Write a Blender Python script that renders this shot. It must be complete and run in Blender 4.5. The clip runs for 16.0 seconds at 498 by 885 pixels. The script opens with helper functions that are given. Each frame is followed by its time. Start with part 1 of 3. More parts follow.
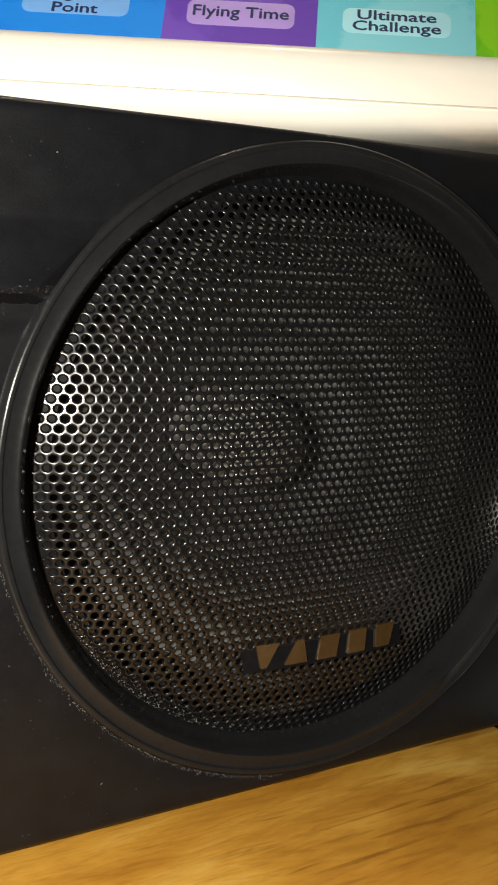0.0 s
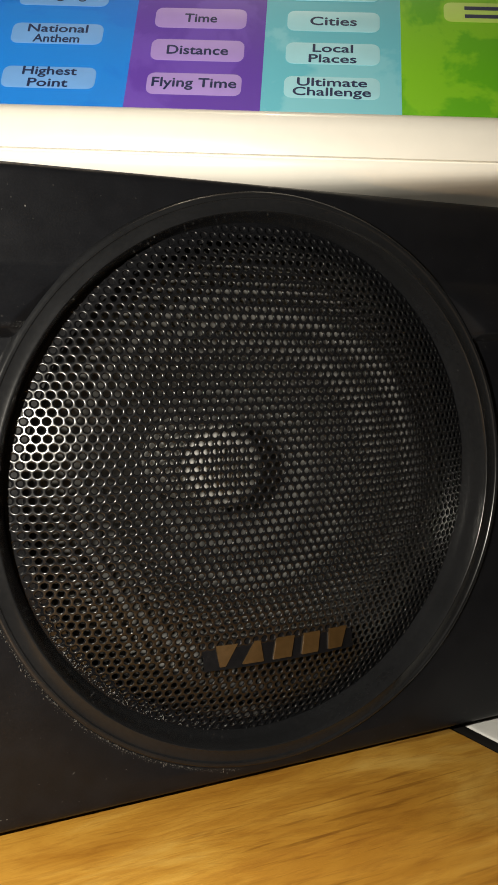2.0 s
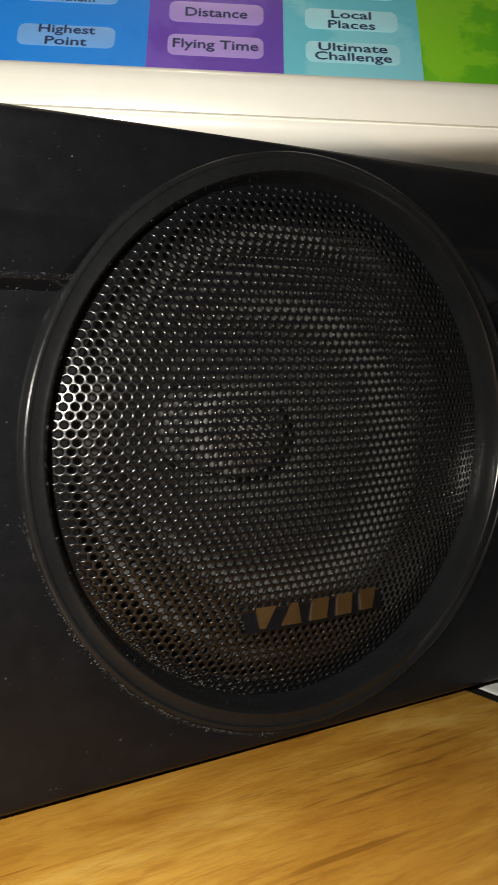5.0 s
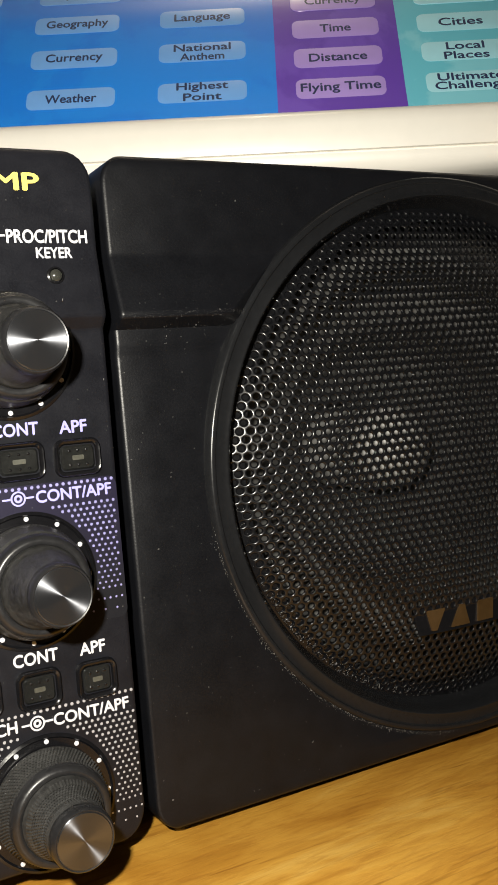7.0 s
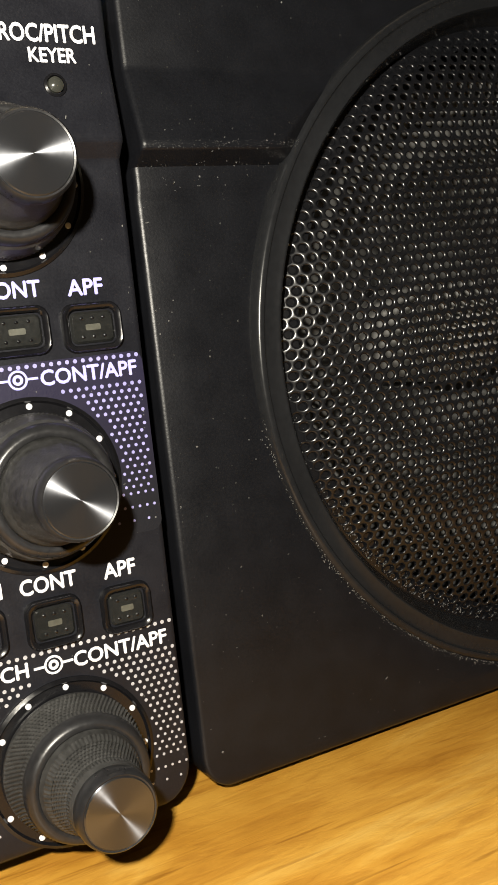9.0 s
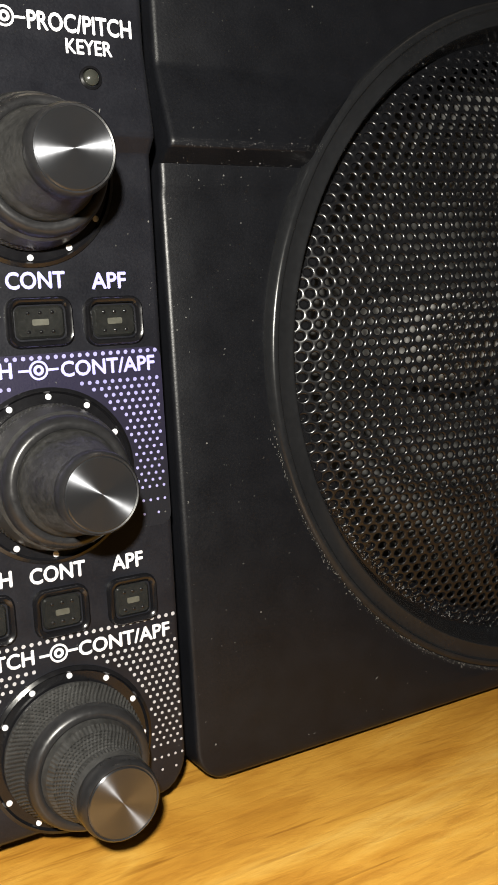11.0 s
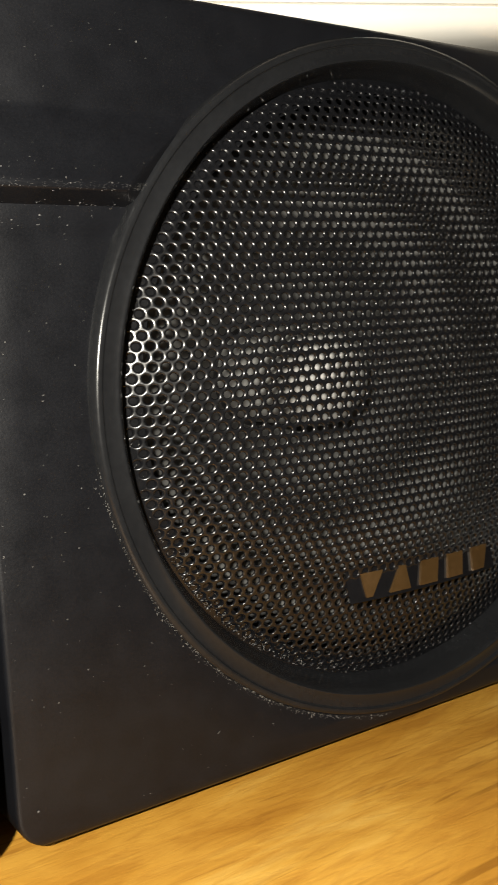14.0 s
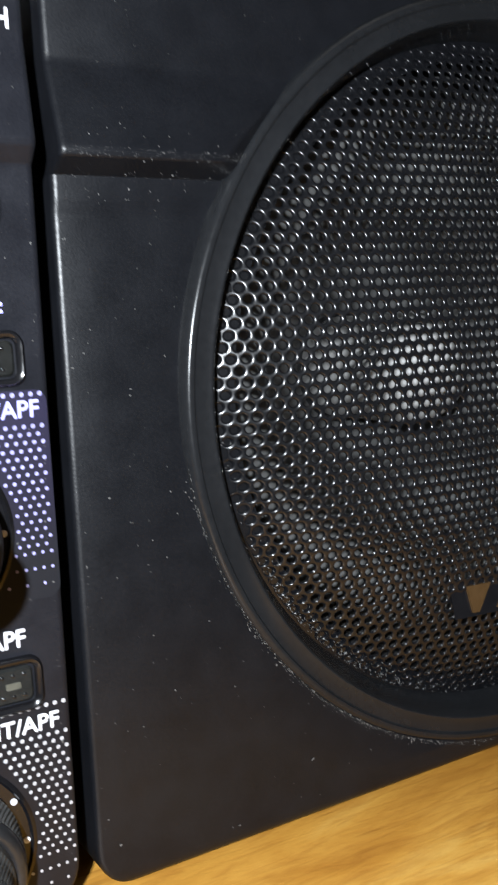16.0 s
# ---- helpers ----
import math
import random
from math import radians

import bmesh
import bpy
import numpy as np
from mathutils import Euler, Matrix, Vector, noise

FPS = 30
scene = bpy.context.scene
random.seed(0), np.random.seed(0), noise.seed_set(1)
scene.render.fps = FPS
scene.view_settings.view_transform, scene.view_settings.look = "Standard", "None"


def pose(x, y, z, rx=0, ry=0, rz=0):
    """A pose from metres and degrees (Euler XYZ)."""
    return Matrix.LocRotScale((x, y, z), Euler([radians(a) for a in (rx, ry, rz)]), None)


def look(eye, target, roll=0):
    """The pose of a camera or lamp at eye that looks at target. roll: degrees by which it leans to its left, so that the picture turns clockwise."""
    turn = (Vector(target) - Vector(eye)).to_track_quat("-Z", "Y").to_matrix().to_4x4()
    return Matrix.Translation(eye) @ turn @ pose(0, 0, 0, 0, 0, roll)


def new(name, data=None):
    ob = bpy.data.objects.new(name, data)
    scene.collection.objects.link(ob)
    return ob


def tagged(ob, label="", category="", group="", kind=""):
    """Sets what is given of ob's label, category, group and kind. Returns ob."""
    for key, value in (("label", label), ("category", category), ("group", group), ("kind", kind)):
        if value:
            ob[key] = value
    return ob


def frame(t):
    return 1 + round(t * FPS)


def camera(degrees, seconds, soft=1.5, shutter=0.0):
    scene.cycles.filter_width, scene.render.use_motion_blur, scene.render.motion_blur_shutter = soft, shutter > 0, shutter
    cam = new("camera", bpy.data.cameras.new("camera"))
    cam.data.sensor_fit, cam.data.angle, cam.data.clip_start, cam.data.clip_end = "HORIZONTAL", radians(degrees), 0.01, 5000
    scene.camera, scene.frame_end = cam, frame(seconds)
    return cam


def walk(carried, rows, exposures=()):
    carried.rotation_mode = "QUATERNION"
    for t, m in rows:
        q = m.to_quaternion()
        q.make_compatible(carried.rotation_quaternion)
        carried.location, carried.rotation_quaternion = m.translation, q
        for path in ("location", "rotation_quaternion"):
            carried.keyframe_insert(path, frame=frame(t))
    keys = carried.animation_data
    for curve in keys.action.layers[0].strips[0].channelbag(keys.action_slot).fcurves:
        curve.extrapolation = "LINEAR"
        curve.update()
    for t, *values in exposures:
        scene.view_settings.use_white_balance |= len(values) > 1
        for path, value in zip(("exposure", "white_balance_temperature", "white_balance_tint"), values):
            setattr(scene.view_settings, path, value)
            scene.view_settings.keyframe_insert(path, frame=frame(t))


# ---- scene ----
cam = camera(29.5, 16.0, 1.5, 0.4)
PATH = [
    (0, (-0.0155, -0.1535, 0.1), (0.9345, 1.5805, -0.1975), 1.1),
    (0.5, (-0.013, -0.1595, 0.097), (0.94, 1.5735, -0.198), 0.8),
    (1, (-0.0165, -0.17, 0.1), (0.911, 1.581, -0.167), 0.9),
    (1.5, (-0.0195, -0.1795, 0.0985), (0.9015, 1.5835, -0.0985), 0.35),
    (2, (-0.015, -0.177, 0.0945), (0.92, 1.5815, -0.081), -0.25),
    (2.5, (-0.017, -0.178, 0.0945), (0.916, 1.579, -0.104), 0.1),
    (3, (-0.0205, -0.1815, 0.094), (0.9355, 1.5635, -0.1005), -0.05),
    (3.2, (-0.02, -0.1815, 0.093), (0.96, 1.5515, -0.094), -0.65),
    (5.5, (-0.054, -0.161, 0.082), (1.051, 1.499, -0.069), -0.5),
    (6, (-0.069, -0.186, 0.079), (0.985, 1.514, 0.085), -1.5),
    (6.5, (-0.067, -0.182, 0.08), (0.918, 1.558, 0.051), -3.9),
    (7, (-0.06, -0.164, 0.084), (0.907, 1.584, -0.008), -5.0),
    (7.5, (-0.0635, -0.1645, 0.0803), (0.914, 1.581, -0.017), -4.8),
    (8, (-0.057, -0.142, 0.073), (0.863, 1.629, -0.052), -5.5),
    (8.5, (-0.051, -0.133, 0.071), (0.867, 1.637, -0.083), -6.6),
    (8.7, (-0.05, -0.129, 0.072), (0.877, 1.631, -0.133), -6.7),
    (10.8, (-0.054, -0.128, 0.076), (0.943, 1.586, -0.181), -3.2),
    (11, (-0.056, -0.127, 0.076), (0.929, 1.593, -0.187), -3.2),
    (11.5, (-0.055, -0.13, 0.077), (0.931, 1.592, -0.173), -3.8),
    (12, (-0.052, -0.129, 0.081), (0.947, 1.586, -0.163), -3.6),
    (12.5, (-0.042, -0.14, 0.084), (1.035, 1.532, -0.118), -3.8),
    (13, (-0.039, -0.143, 0.083), (1.093, 1.493, -0.123), -3.8),
    (13.5, (-0.038, -0.135, 0.08), (1.09, 1.5, -0.15), -3.4),
    (14, (-0.038, -0.131, 0.079), (1.059, 1.525, -0.154), -3.1),
    (14.5, (-0.037, -0.123, 0.079), (1.012, 1.561, -0.172), -2.2),
    (15, (-0.037, -0.118, 0.076), (1.016, 1.568, -0.151), -2.6),
    (15.5, (-0.033, -0.113, 0.074), (1.01, 1.573, -0.185), -3.1),
    (16, (-0.037, -0.115, 0.079), (0.974, 1.593, -0.168), -2.9),
]
# path, light -------------------------------------------------------------
EXPO = [(0, 0.0, 6800, 10), (3, -0.18, 6900, 10), (5.5, -0.48, 6500, 10), (6, -0.55, 6500, 10), (6.5, -0.57, 6600, 10), (7, -0.38, 6650, 10), (8, -0.15, 6850, 10), (11, -0.15, 6500, 10), (11.5, -0.15, 6300, 10), (12, -0.15, 6150, 10), (13, -0.05, 6400, 10), (14, 0.18, 6700, 10), (15, 0.28, 6250, 10), (16, 0.28, 5500, 10)]
walk(cam, [(t, look(eye, target, roll)) for t, eye, target, roll in PATH], EXPO)

world = bpy.data.worlds.new("dim_room")
world.use_nodes = True
world.node_tree.nodes["Background"].inputs[0].default_value = (0.9, 0.85, 0.8, 1)
world.node_tree.nodes["Background"].inputs[1].default_value = 0.02
scene.world = world


LAMP = (0.27, 0.28, 1.50)


def lamp(name, kind, place, power, colour, size):
    data = bpy.data.lights.new(name, kind)
    data.energy, data.color = power, colour
    if kind == "AREA":
        data.size = size
    else:
        data.shadow_soft_size = size
    ob = new(name, data)
    ob.matrix_world = place
    return ob


torch = lamp("torch_light", "SPOT", look((-0.073, -0.156, 0.107), (0.006, 0.01, 0.060)), 3.7, (1.0, 0.96, 0.86), 0.003)
torch.data.spot_size, torch.data.spot_blend = radians(112), 0.85
lamp("ceiling_lamp_light", "POINT", Matrix.Translation(LAMP), 7.0, (1.0, 0.86, 0.68), 0.014)


# materials ---------------------------------------------------------------
def srgb(h):
    v = [int(h[i:i + 2], 16) / 255 for i in (0, 2, 4)]
    return tuple(c / 12.92 if c <= 0.04045 else ((c + 0.055) / 1.055) ** 2.4 for c in v)


class Nodes:
    def __init__(self, name):
        self.m = bpy.data.materials.new(name)
        self.m.use_nodes = True
        self.t = self.m.node_tree
        self.b = self.t.nodes["Principled BSDF"]

    def add(self, kind, **props):
        n = self.t.nodes.new(kind)
        for k, v in props.items():
            n.inputs[k.replace("_", " ")].default_value = v
        return n

    def join(self, a, out, b, inp):
        self.t.links.new(a.outputs[out], b.inputs[inp])

    def noise(self, scale, detail=4.0, rough=0.55, stretch=(1, 1, 1), distort=0.0):
        co = self.add("ShaderNodeTexCoord")
        mp = self.add("ShaderNodeMapping", Scale=stretch)
        n = self.add("ShaderNodeTexNoise", Scale=scale, Detail=detail, Roughness=rough, Distortion=distort)
        self.join(co, "Object", mp, "Vector")
        self.join(mp, "Vector", n, "Vector")
        return n

    def ramp(self, src, out, stops):
        r = self.add("ShaderNodeValToRGB")
        e = r.color_ramp.elements
        while len(e) < len(stops):
            e.new(0.5)
        for el, (p, c) in zip(e, stops):
            el.position, el.color = p, (*c, 1) if len(c) == 3 else c
        self.join(src, out, r, "Fac")
        return r

    def bump(self, src, out, strength, distance):
        b = self.add("ShaderNodeBump", Strength=strength, Distance=distance)
        self.join(src, out, b, "Height")
        self.join(b, "Normal", self.b, "Normal")
        return b


def plain(name, colour, rough=0.5, metal=0.0, grain=400.0, vary=0.12, relief=0.0, coat=0.0, spec=0.5, rvary=0.1):
    """A surface with fine grain in colour, gloss and relief."""
    k = Nodes(name)
    n = k.noise(grain, 5, 0.6)
    big = k.noise(grain / 14, 3, 0.5)
    mix = k.add("ShaderNodeMath")
    mix.operation = "ADD"
    k.join(n, "Fac", mix, 0)
    k.join(big, "Fac", mix, 1)
    lo = tuple(c * (1 - vary) for c in colour)
    hi = tuple(min(1, c * (1 + vary)) for c in colour)
    half = k.add("ShaderNodeMath")
    half.operation = "MULTIPLY"
    half.inputs[1].default_value = 0.5
    k.join(mix, 0, half, 0)
    k.join(k.ramp(half, 0, [(0.3, lo), (0.7, hi)]), "Color", k.b, "Base Color")
    k.join(k.ramp(half, 0, [(0.3, (rough - rvary,) * 3), (0.7, (rough + rvary,) * 3)]), "Color", k.b, "Roughness")
    k.b.inputs["Metallic"].default_value = metal
    k.b.inputs["Coat Weight"].default_value = coat
    k.b.inputs["Coat Roughness"].default_value = 0.08
    k.b.inputs["Specular IOR Level"].default_value = spec
    if relief:
        k.bump(n, "Fac", relief, 0.0003)
    return k.m


def wood():
    k = Nodes("oiled_wood")
    grain = k.noise(21, 7, 0.58, (0.62, 2.2, 2.2), 1.6)
    fine = k.noise(260, 4, 0.65, (0.34, 1.9, 1.9), 0.7)
    flecks = k.noise(210, 2, 0.5, (0.16, 2.2, 2.2), 0.3)
    cloud = k.noise(13, 3, 0.5, (0.9, 1.6, 1.0), 0.9)
    r1 = k.ramp(grain, "Fac", [(0.30, srgb("b07b2c")), (0.43, srgb("bf8a35")), (0.55, srgb("cf9c42")), (0.70, srgb("dfb45c"))])
    r2 = k.ramp(fine, "Fac", [(0.36, (0.66, 0.56, 0.44)), (0.55, (1, 1, 1))])
    r4 = k.ramp(flecks, "Fac", [(0.31, (0.34, 0.22, 0.12)), (0.39, (1, 1, 1))])
    r3 = k.ramp(cloud, "Fac", [(0.3, (0.84, 0.76, 0.64)), (0.62, (1, 1, 1))])
    f4 = k.add("ShaderNodeMixRGB", Fac=0.5)
    f4.blend_type = "MULTIPLY"
    k.join(r1, "Color", f4, "Color1")
    k.join(r4, "Color", f4, "Color2")
    a = k.add("ShaderNodeMixRGB", Fac=0.5)
    a.blend_type = "MULTIPLY"
    b = k.add("ShaderNodeMixRGB", Fac=0.7)
    b.blend_type = "MULTIPLY"
    k.join(f4, "Color", a, "Color1")
    k.join(r2, "Color", a, "Color2")
    k.join(a, "Color", b, "Color1")
    k.join(r3, "Color", b, "Color2")
    k.join(b, "Color", k.b, "Base Color")
    k.join(k.ramp(fine, "Fac", [(0.3, (0.5,) * 3), (0.7, (0.34,) * 3)]), "Color", k.b, "Roughness")
    k.bump(fine, "Fac", 0.25, 0.0004)
    return k.m


def panel_print(name, colour, blotch):
    """Printed sheet under clear plastic, with soft map shapes."""
    k = Nodes(name)
    n = k.noise(38, 5, 0.6, (1, 1, 1), 0.4)
    k.join(k.ramp(n, "Fac", [(0.50, colour), (0.56, blotch)]), "Color", k.b, "Base Color")
    k.b.inputs["Roughness"].default_value = 0.38
    k.b.inputs["Specular IOR Level"].default_value = 0.45
    k.b.inputs["Coat Weight"].default_value = 0.4
    k.b.inputs["Coat Roughness"].default_value = 0.035
    s = k.noise(60, 3, 0.5)
    k.bump(s, "Fac", 0.05, 0.0006)
    return k.m


BLACK = plain("black_moulded_plastic", (0.0053, 0.0057, 0.0073), 0.37, grain=2600, vary=0.25, relief=0.10, spec=0.30, rvary=0.05)
GLOSSBLACK = plain("glossy_black_plastic", (0.006, 0.006, 0.007), 0.17, grain=900, vary=0.25, relief=0.04)
RADIOBLACK = plain("black_painted_panel", (0.0085, 0.0089, 0.0120), 0.44, grain=3200, vary=0.25, relief=0.12, spec=0.3)
KNOBBLACK = plain("worn_black_rubber", (0.030, 0.0298, 0.029), 0.40, grain=1100, vary=0.7, relief=0.25, spec=0.4)
MESHBLACK = plain("black_enamelled_steel", (0.0050, 0.0052, 0.0062), 0.23, grain=700, vary=0.2, spec=0.54, rvary=0.05)
CONE = plain("grey_paper_cone", (0.125, 0.125, 0.122), 0.8, grain=1500, vary=0.2, relief=0.3)
CAPGREY = plain("grey_dust_cap", (0.36, 0.356, 0.345), 0.55, grain=1500, vary=0.15, relief=0.1)
SURROUND = plain("dark_rubber_surround", (0.030, 0.030, 0.030), 0.7, grain=900)
SATIN = plain("satin_black_rim", (0.014, 0.014, 0.015), 0.34, grain=1400, vary=0.3, relief=0.06)
STEEL = plain("basket_steel", (0.35, 0.35, 0.36), 0.35, metal=1.0, grain=500)
CHARCOAL = plain("dark_cabinet_paint", (0.014, 0.014, 0.015), 0.5, grain=1200, relief=0.2)
BEZELBLACK = plain("satin_black_bezel", (0.0105, 0.0110, 0.0122), 0.23, grain=900, vary=0.25, relief=0.02, spec=0.30, rvary=0.04)
GOLD = plain("gold_lettering", srgb("46331a"), 0.45, metal=0.2, grain=900, vary=0.25)
YELLOW = plain("gold_yellow_print", srgb("e3cf6a"), 0.4, grain=900, vary=0.1)
WHITEPRINT = plain("white_print", (0.62, 0.62, 0.65), 0.5, grain=1800, vary=0.08)
BLUEPRINT = plain("lavender_white_print", (0.37, 0.36, 0.84), 0.5, grain=1800, vary=0.08)
LILACDOT = plain("lavender_dot_print", (0.26, 0.25, 0.50), 0.5, grain=1500, vary=0.2)
GREYDOT = plain("grey_dot_print", (0.34, 0.34, 0.36), 0.5, grain=1500, vary=0.2)
SMOKE = plain("smoky_key_plastic", (0.013, 0.0135, 0.013), 0.2, grain=1600, vary=0.35, coat=0.5)
KEYBAR = plain("pale_key_insert", (0.065, 0.065, 0.052), 0.4, grain=1600, vary=0.3)
DUST = plain("grey_dust", (0.10, 0.099, 0.095), 0.9, grain=500, vary=0.4)
WHITE = plain("cream_white_plastic", (0.80, 0.77, 0.70), 0.33, grain=200, vary=0.03, rvary=0.05, coat=0.2)
WHITEBOARD = plain("white_laminate", (0.62, 0.62, 0.60), 0.5, grain=300, vary=0.08)
GAPBLACK = plain("gap_black", (0.012, 0.011, 0.010), 0.5, grain=300)
NAVY = plain("navy_print", srgb("1b2a52"), 0.4, grain=900, vary=0.1, coat=0.8)
WALLPAINT = plain("wall_paint", (0.55, 0.50, 0.44), 0.8, grain=40, vary=0.05)
CEILPAINT = plain("ceiling_paint", (0.75, 0.72, 0.68), 0.85, grain=40, vary=0.03)
CARPET = plain("grey_carpet", (0.09, 0.088, 0.085), 0.95, grain=300, vary=0.4)
WOOD = wood()


def violet_fade():
    """Violet ink that thins out downwards into the black panel."""
    k = Nodes("violet_half_tone_ink")
    co = k.add("ShaderNodeTexCoord")
    xyz = k.add("ShaderNodeSeparateXYZ")
    k.join(co, "Object", xyz, 0)
    span = k.add("ShaderNodeMapRange")
    for q, val in ((1, 0.052), (2, 0.0725), (3, 0.0), (4, 1.0)):
        span.inputs[q].default_value = val
    k.join(xyz, "Z", span, 0)
    k.join(k.ramp(span, 0, [(0.0, (0.0085, 0.0089, 0.0120)), (0.35, (0.010, 0.009, 0.019)), (1.0, (0.013, 0.011, 0.030))]), "Color", k.b, "Base Color")
    k.b.inputs["Roughness"].default_value = 0.44
    k.b.inputs["Specular IOR Level"].default_value = 0.3
    k.bump(k.noise(3200, 4, 0.6), "Fac", 0.12, 0.0003)
    return k.m


PURPLEWASH = violet_fade()
LAMPGLASS = Nodes("led_lens")
LAMPGLASS.b.inputs["Base Color"].default_value = (0.034, 0.035, 0.030, 1)
LAMPGLASS.b.inputs["Roughness"].default_value = 0.18
LAMPGLASS.b.inputs["Coat Weight"].default_value = 1.0
LAMPGLASS = LAMPGLASS.m


def brushed():
    """Spun metal: fine rings round the knob's axis, with stretched highlights."""
    k = Nodes("spun_aluminium")
    k.b.inputs["Base Color"].default_value = (0.15, 0.155, 0.17, 1)
    k.b.inputs["Metallic"].default_value = 0.93
    k.b.inputs["Roughness"].default_value = 0.2
    k.b.inputs["Anisotropic"].default_value = 0.97
    k.b.inputs["Anisotropic Rotation"].default_value = 0.25
    tan = k.add("ShaderNodeTangent")
    tan.direction_type, tan.axis = "RADIAL", "Y"
    k.join(tan, "Tangent", k.b, "Tangent")
    n = k.noise(700, 3, 0.6)
    k.join(k.ramp(n, "Fac", [(0.3, (0.29,) * 3), (0.7, (0.34,) * 3)]), "Color", k.b, "Roughness")
    return k.m


SPUN = brushed()


# mesh helpers ------------------------------------------------------------
def thing(name, base, label, category, group="", kind=""):
    ob = new(name)
    ob.location = base
    return tagged(ob, label, category, group, kind)


def put(name, verts, faces, material, parent=None, label="", sharp=32.0, flat=False):
    """One mesh object from plain lists; a child where a parent is given."""
    me = bpy.data.meshes.new(name)
    me.from_pydata([tuple(v) for v in verts], [], [tuple(f) for f in faces])
    me.validate()
    bm = bmesh.new()
    bm.from_mesh(me)
    bmesh.ops.recalc_face_normals(bm, faces=bm.faces)
    bm.to_mesh(me)
    bm.free()
    return dress(name, me, material, parent, label, sharp, flat)


def dress(name, me, material, parent=None, label="", sharp=32.0, flat=False):
    me.materials.clear()
    me.materials.append(material)
    if not flat:
        me.polygons.foreach_set("use_smooth", [True] * len(me.polygons))
        me.set_sharp_from_angle(angle=radians(sharp))
    ob = new(name, me)
    if parent is not None:
        ob.parent = parent
        if parent.type == "EMPTY":
            ob.matrix_parent_inverse = Matrix.Translation(parent.location).inverted()
    if label:
        ob["label"] = label
    return ob


def part(name, bm, material, parent, label="", sharp=32.0):
    me = bpy.data.meshes.new(name)
    bmesh.ops.recalc_face_normals(bm, faces=bm.faces)
    bm.to_mesh(me)
    bm.free()
    return dress(name, me, material, parent, label, sharp)


def box(lo, hi, bevel=0.0, segs=2):
    bm = bmesh.new()
    bmesh.ops.create_cube(bm, size=1)
    for v in bm.verts:
        v.co = Vector((lo[i] + (v.co[i] + 0.5) * (hi[i] - lo[i]) for i in range(3)))
    if bevel:
        bmesh.ops.bevel(bm, geom=bm.edges[:], offset=bevel, segments=segs, profile=0.5, affect="EDGES")
    return bm


def lathe(profile, centre, sx=1.0, sz=1.0, n=96, closed=False, knurl=None):
    """Turns (radius, y) about the y axis through centre. knurl: (first, last, count, depth) roughens those rings."""
    verts, faces = [], []
    for i, (r, y) in enumerate(profile):
        for j in range(n):
            a = 2 * math.pi * j / n
            q = r
            if knurl and knurl[0] <= i <= knurl[1] and not (i % 2 and (j + i // 2) % 2):
                q = r - knurl[2]
            verts.append((centre[0] + q * sx * math.cos(a), centre[1] + y, centre[2] + q * sz * math.sin(a)))
    for i in range(len(profile) - 1):
        for j in range(n):
            k = (j + 1) % n
            faces.append((i * n + j, i * n + k, (i + 1) * n + k, (i + 1) * n + j))
    if closed:
        faces.append(tuple((len(profile) - 1) * n + j for j in range(n)))
    return verts, faces


def rounded(w, h, r, n=5):
    """The outline of a rounded rectangle about the origin."""
    pts = []
    for cx, cz, a0 in ((w / 2 - r, h / 2 - r, 0), (-w / 2 + r, h / 2 - r, 90), (-w / 2 + r, -h / 2 + r, 180), (w / 2 - r, -h / 2 + r, 270)):
        for i in range(n + 1):
            a = radians(a0 + 90 * i / n)
            pts.append((cx + r * math.cos(a), cz + r * math.sin(a)))
    return pts


def slab(loops):
    """Rings of equal length, joined one to the next, the last one filled."""
    n = len(loops[0])
    verts = [p for ring in loops for p in ring]
    faces = [(i * n + j, i * n + (j + 1) % n, (i + 1) * n + (j + 1) % n, (i + 1) * n + j) for i in range(len(loops) - 1) for j in range(n)]
    faces.append(tuple((len(loops) - 1) * n + j for j in range(n)))
    return verts, faces


def lettering(name, body, height, width, m, material, parent, label="", bold=0.03, line=0.95):
    """Raised print in the plane of m (x along the line, y up); height is that of the capitals."""
    cu = bpy.data.curves.new(name, "FONT")
    cu.body, cu.align_x, cu.align_y = body, "CENTER", "CENTER"
    cu.size, cu.resolution_u, cu.space_line = 1.0, 3, line
    tmp = bpy.data.objects.new(name, cu)
    one = bpy.data.meshes.new_from_object(tmp)
    bpy.data.objects.remove(tmp)
    bm = bmesh.new()
    for k, (dx, dy) in enumerate(((0, 0), (-bold, 0), (bold, 0), (0, -bold), (0, bold))):
        one.transform(Matrix.Translation((dx, dy, 0)))
        bm.from_mesh(one)
        one.transform(Matrix.Translation((-dx, -dy, 0.00001)))
    me = bpy.data.meshes.new(name)
    bm.to_mesh(me)
    bm.free()
    co = np.array([v.co[:] for v in me.vertices])
    lo, hi = co.min(0), co.max(0)
    rows = body.count("\n") + 1
    sx = width / (hi[0] - lo[0])
    sy = height / 0.70
    mid = (lo + hi) / 2
    me.transform(Matrix.Diagonal((sx, sy, 1, 1)) @ Matrix.Translation((-mid[0], -mid[1], 0)))
    me.transform(m)
    me.name = name
    return dress(name, me, material, parent, label, flat=True)


def facing(x, y, z, spin=0.0):
    """A plane that faces the front (towards -y)."""
    return pose(x, y, z, 90, 0, 0) @ pose(0, 0, 0, 0, 0, spin)


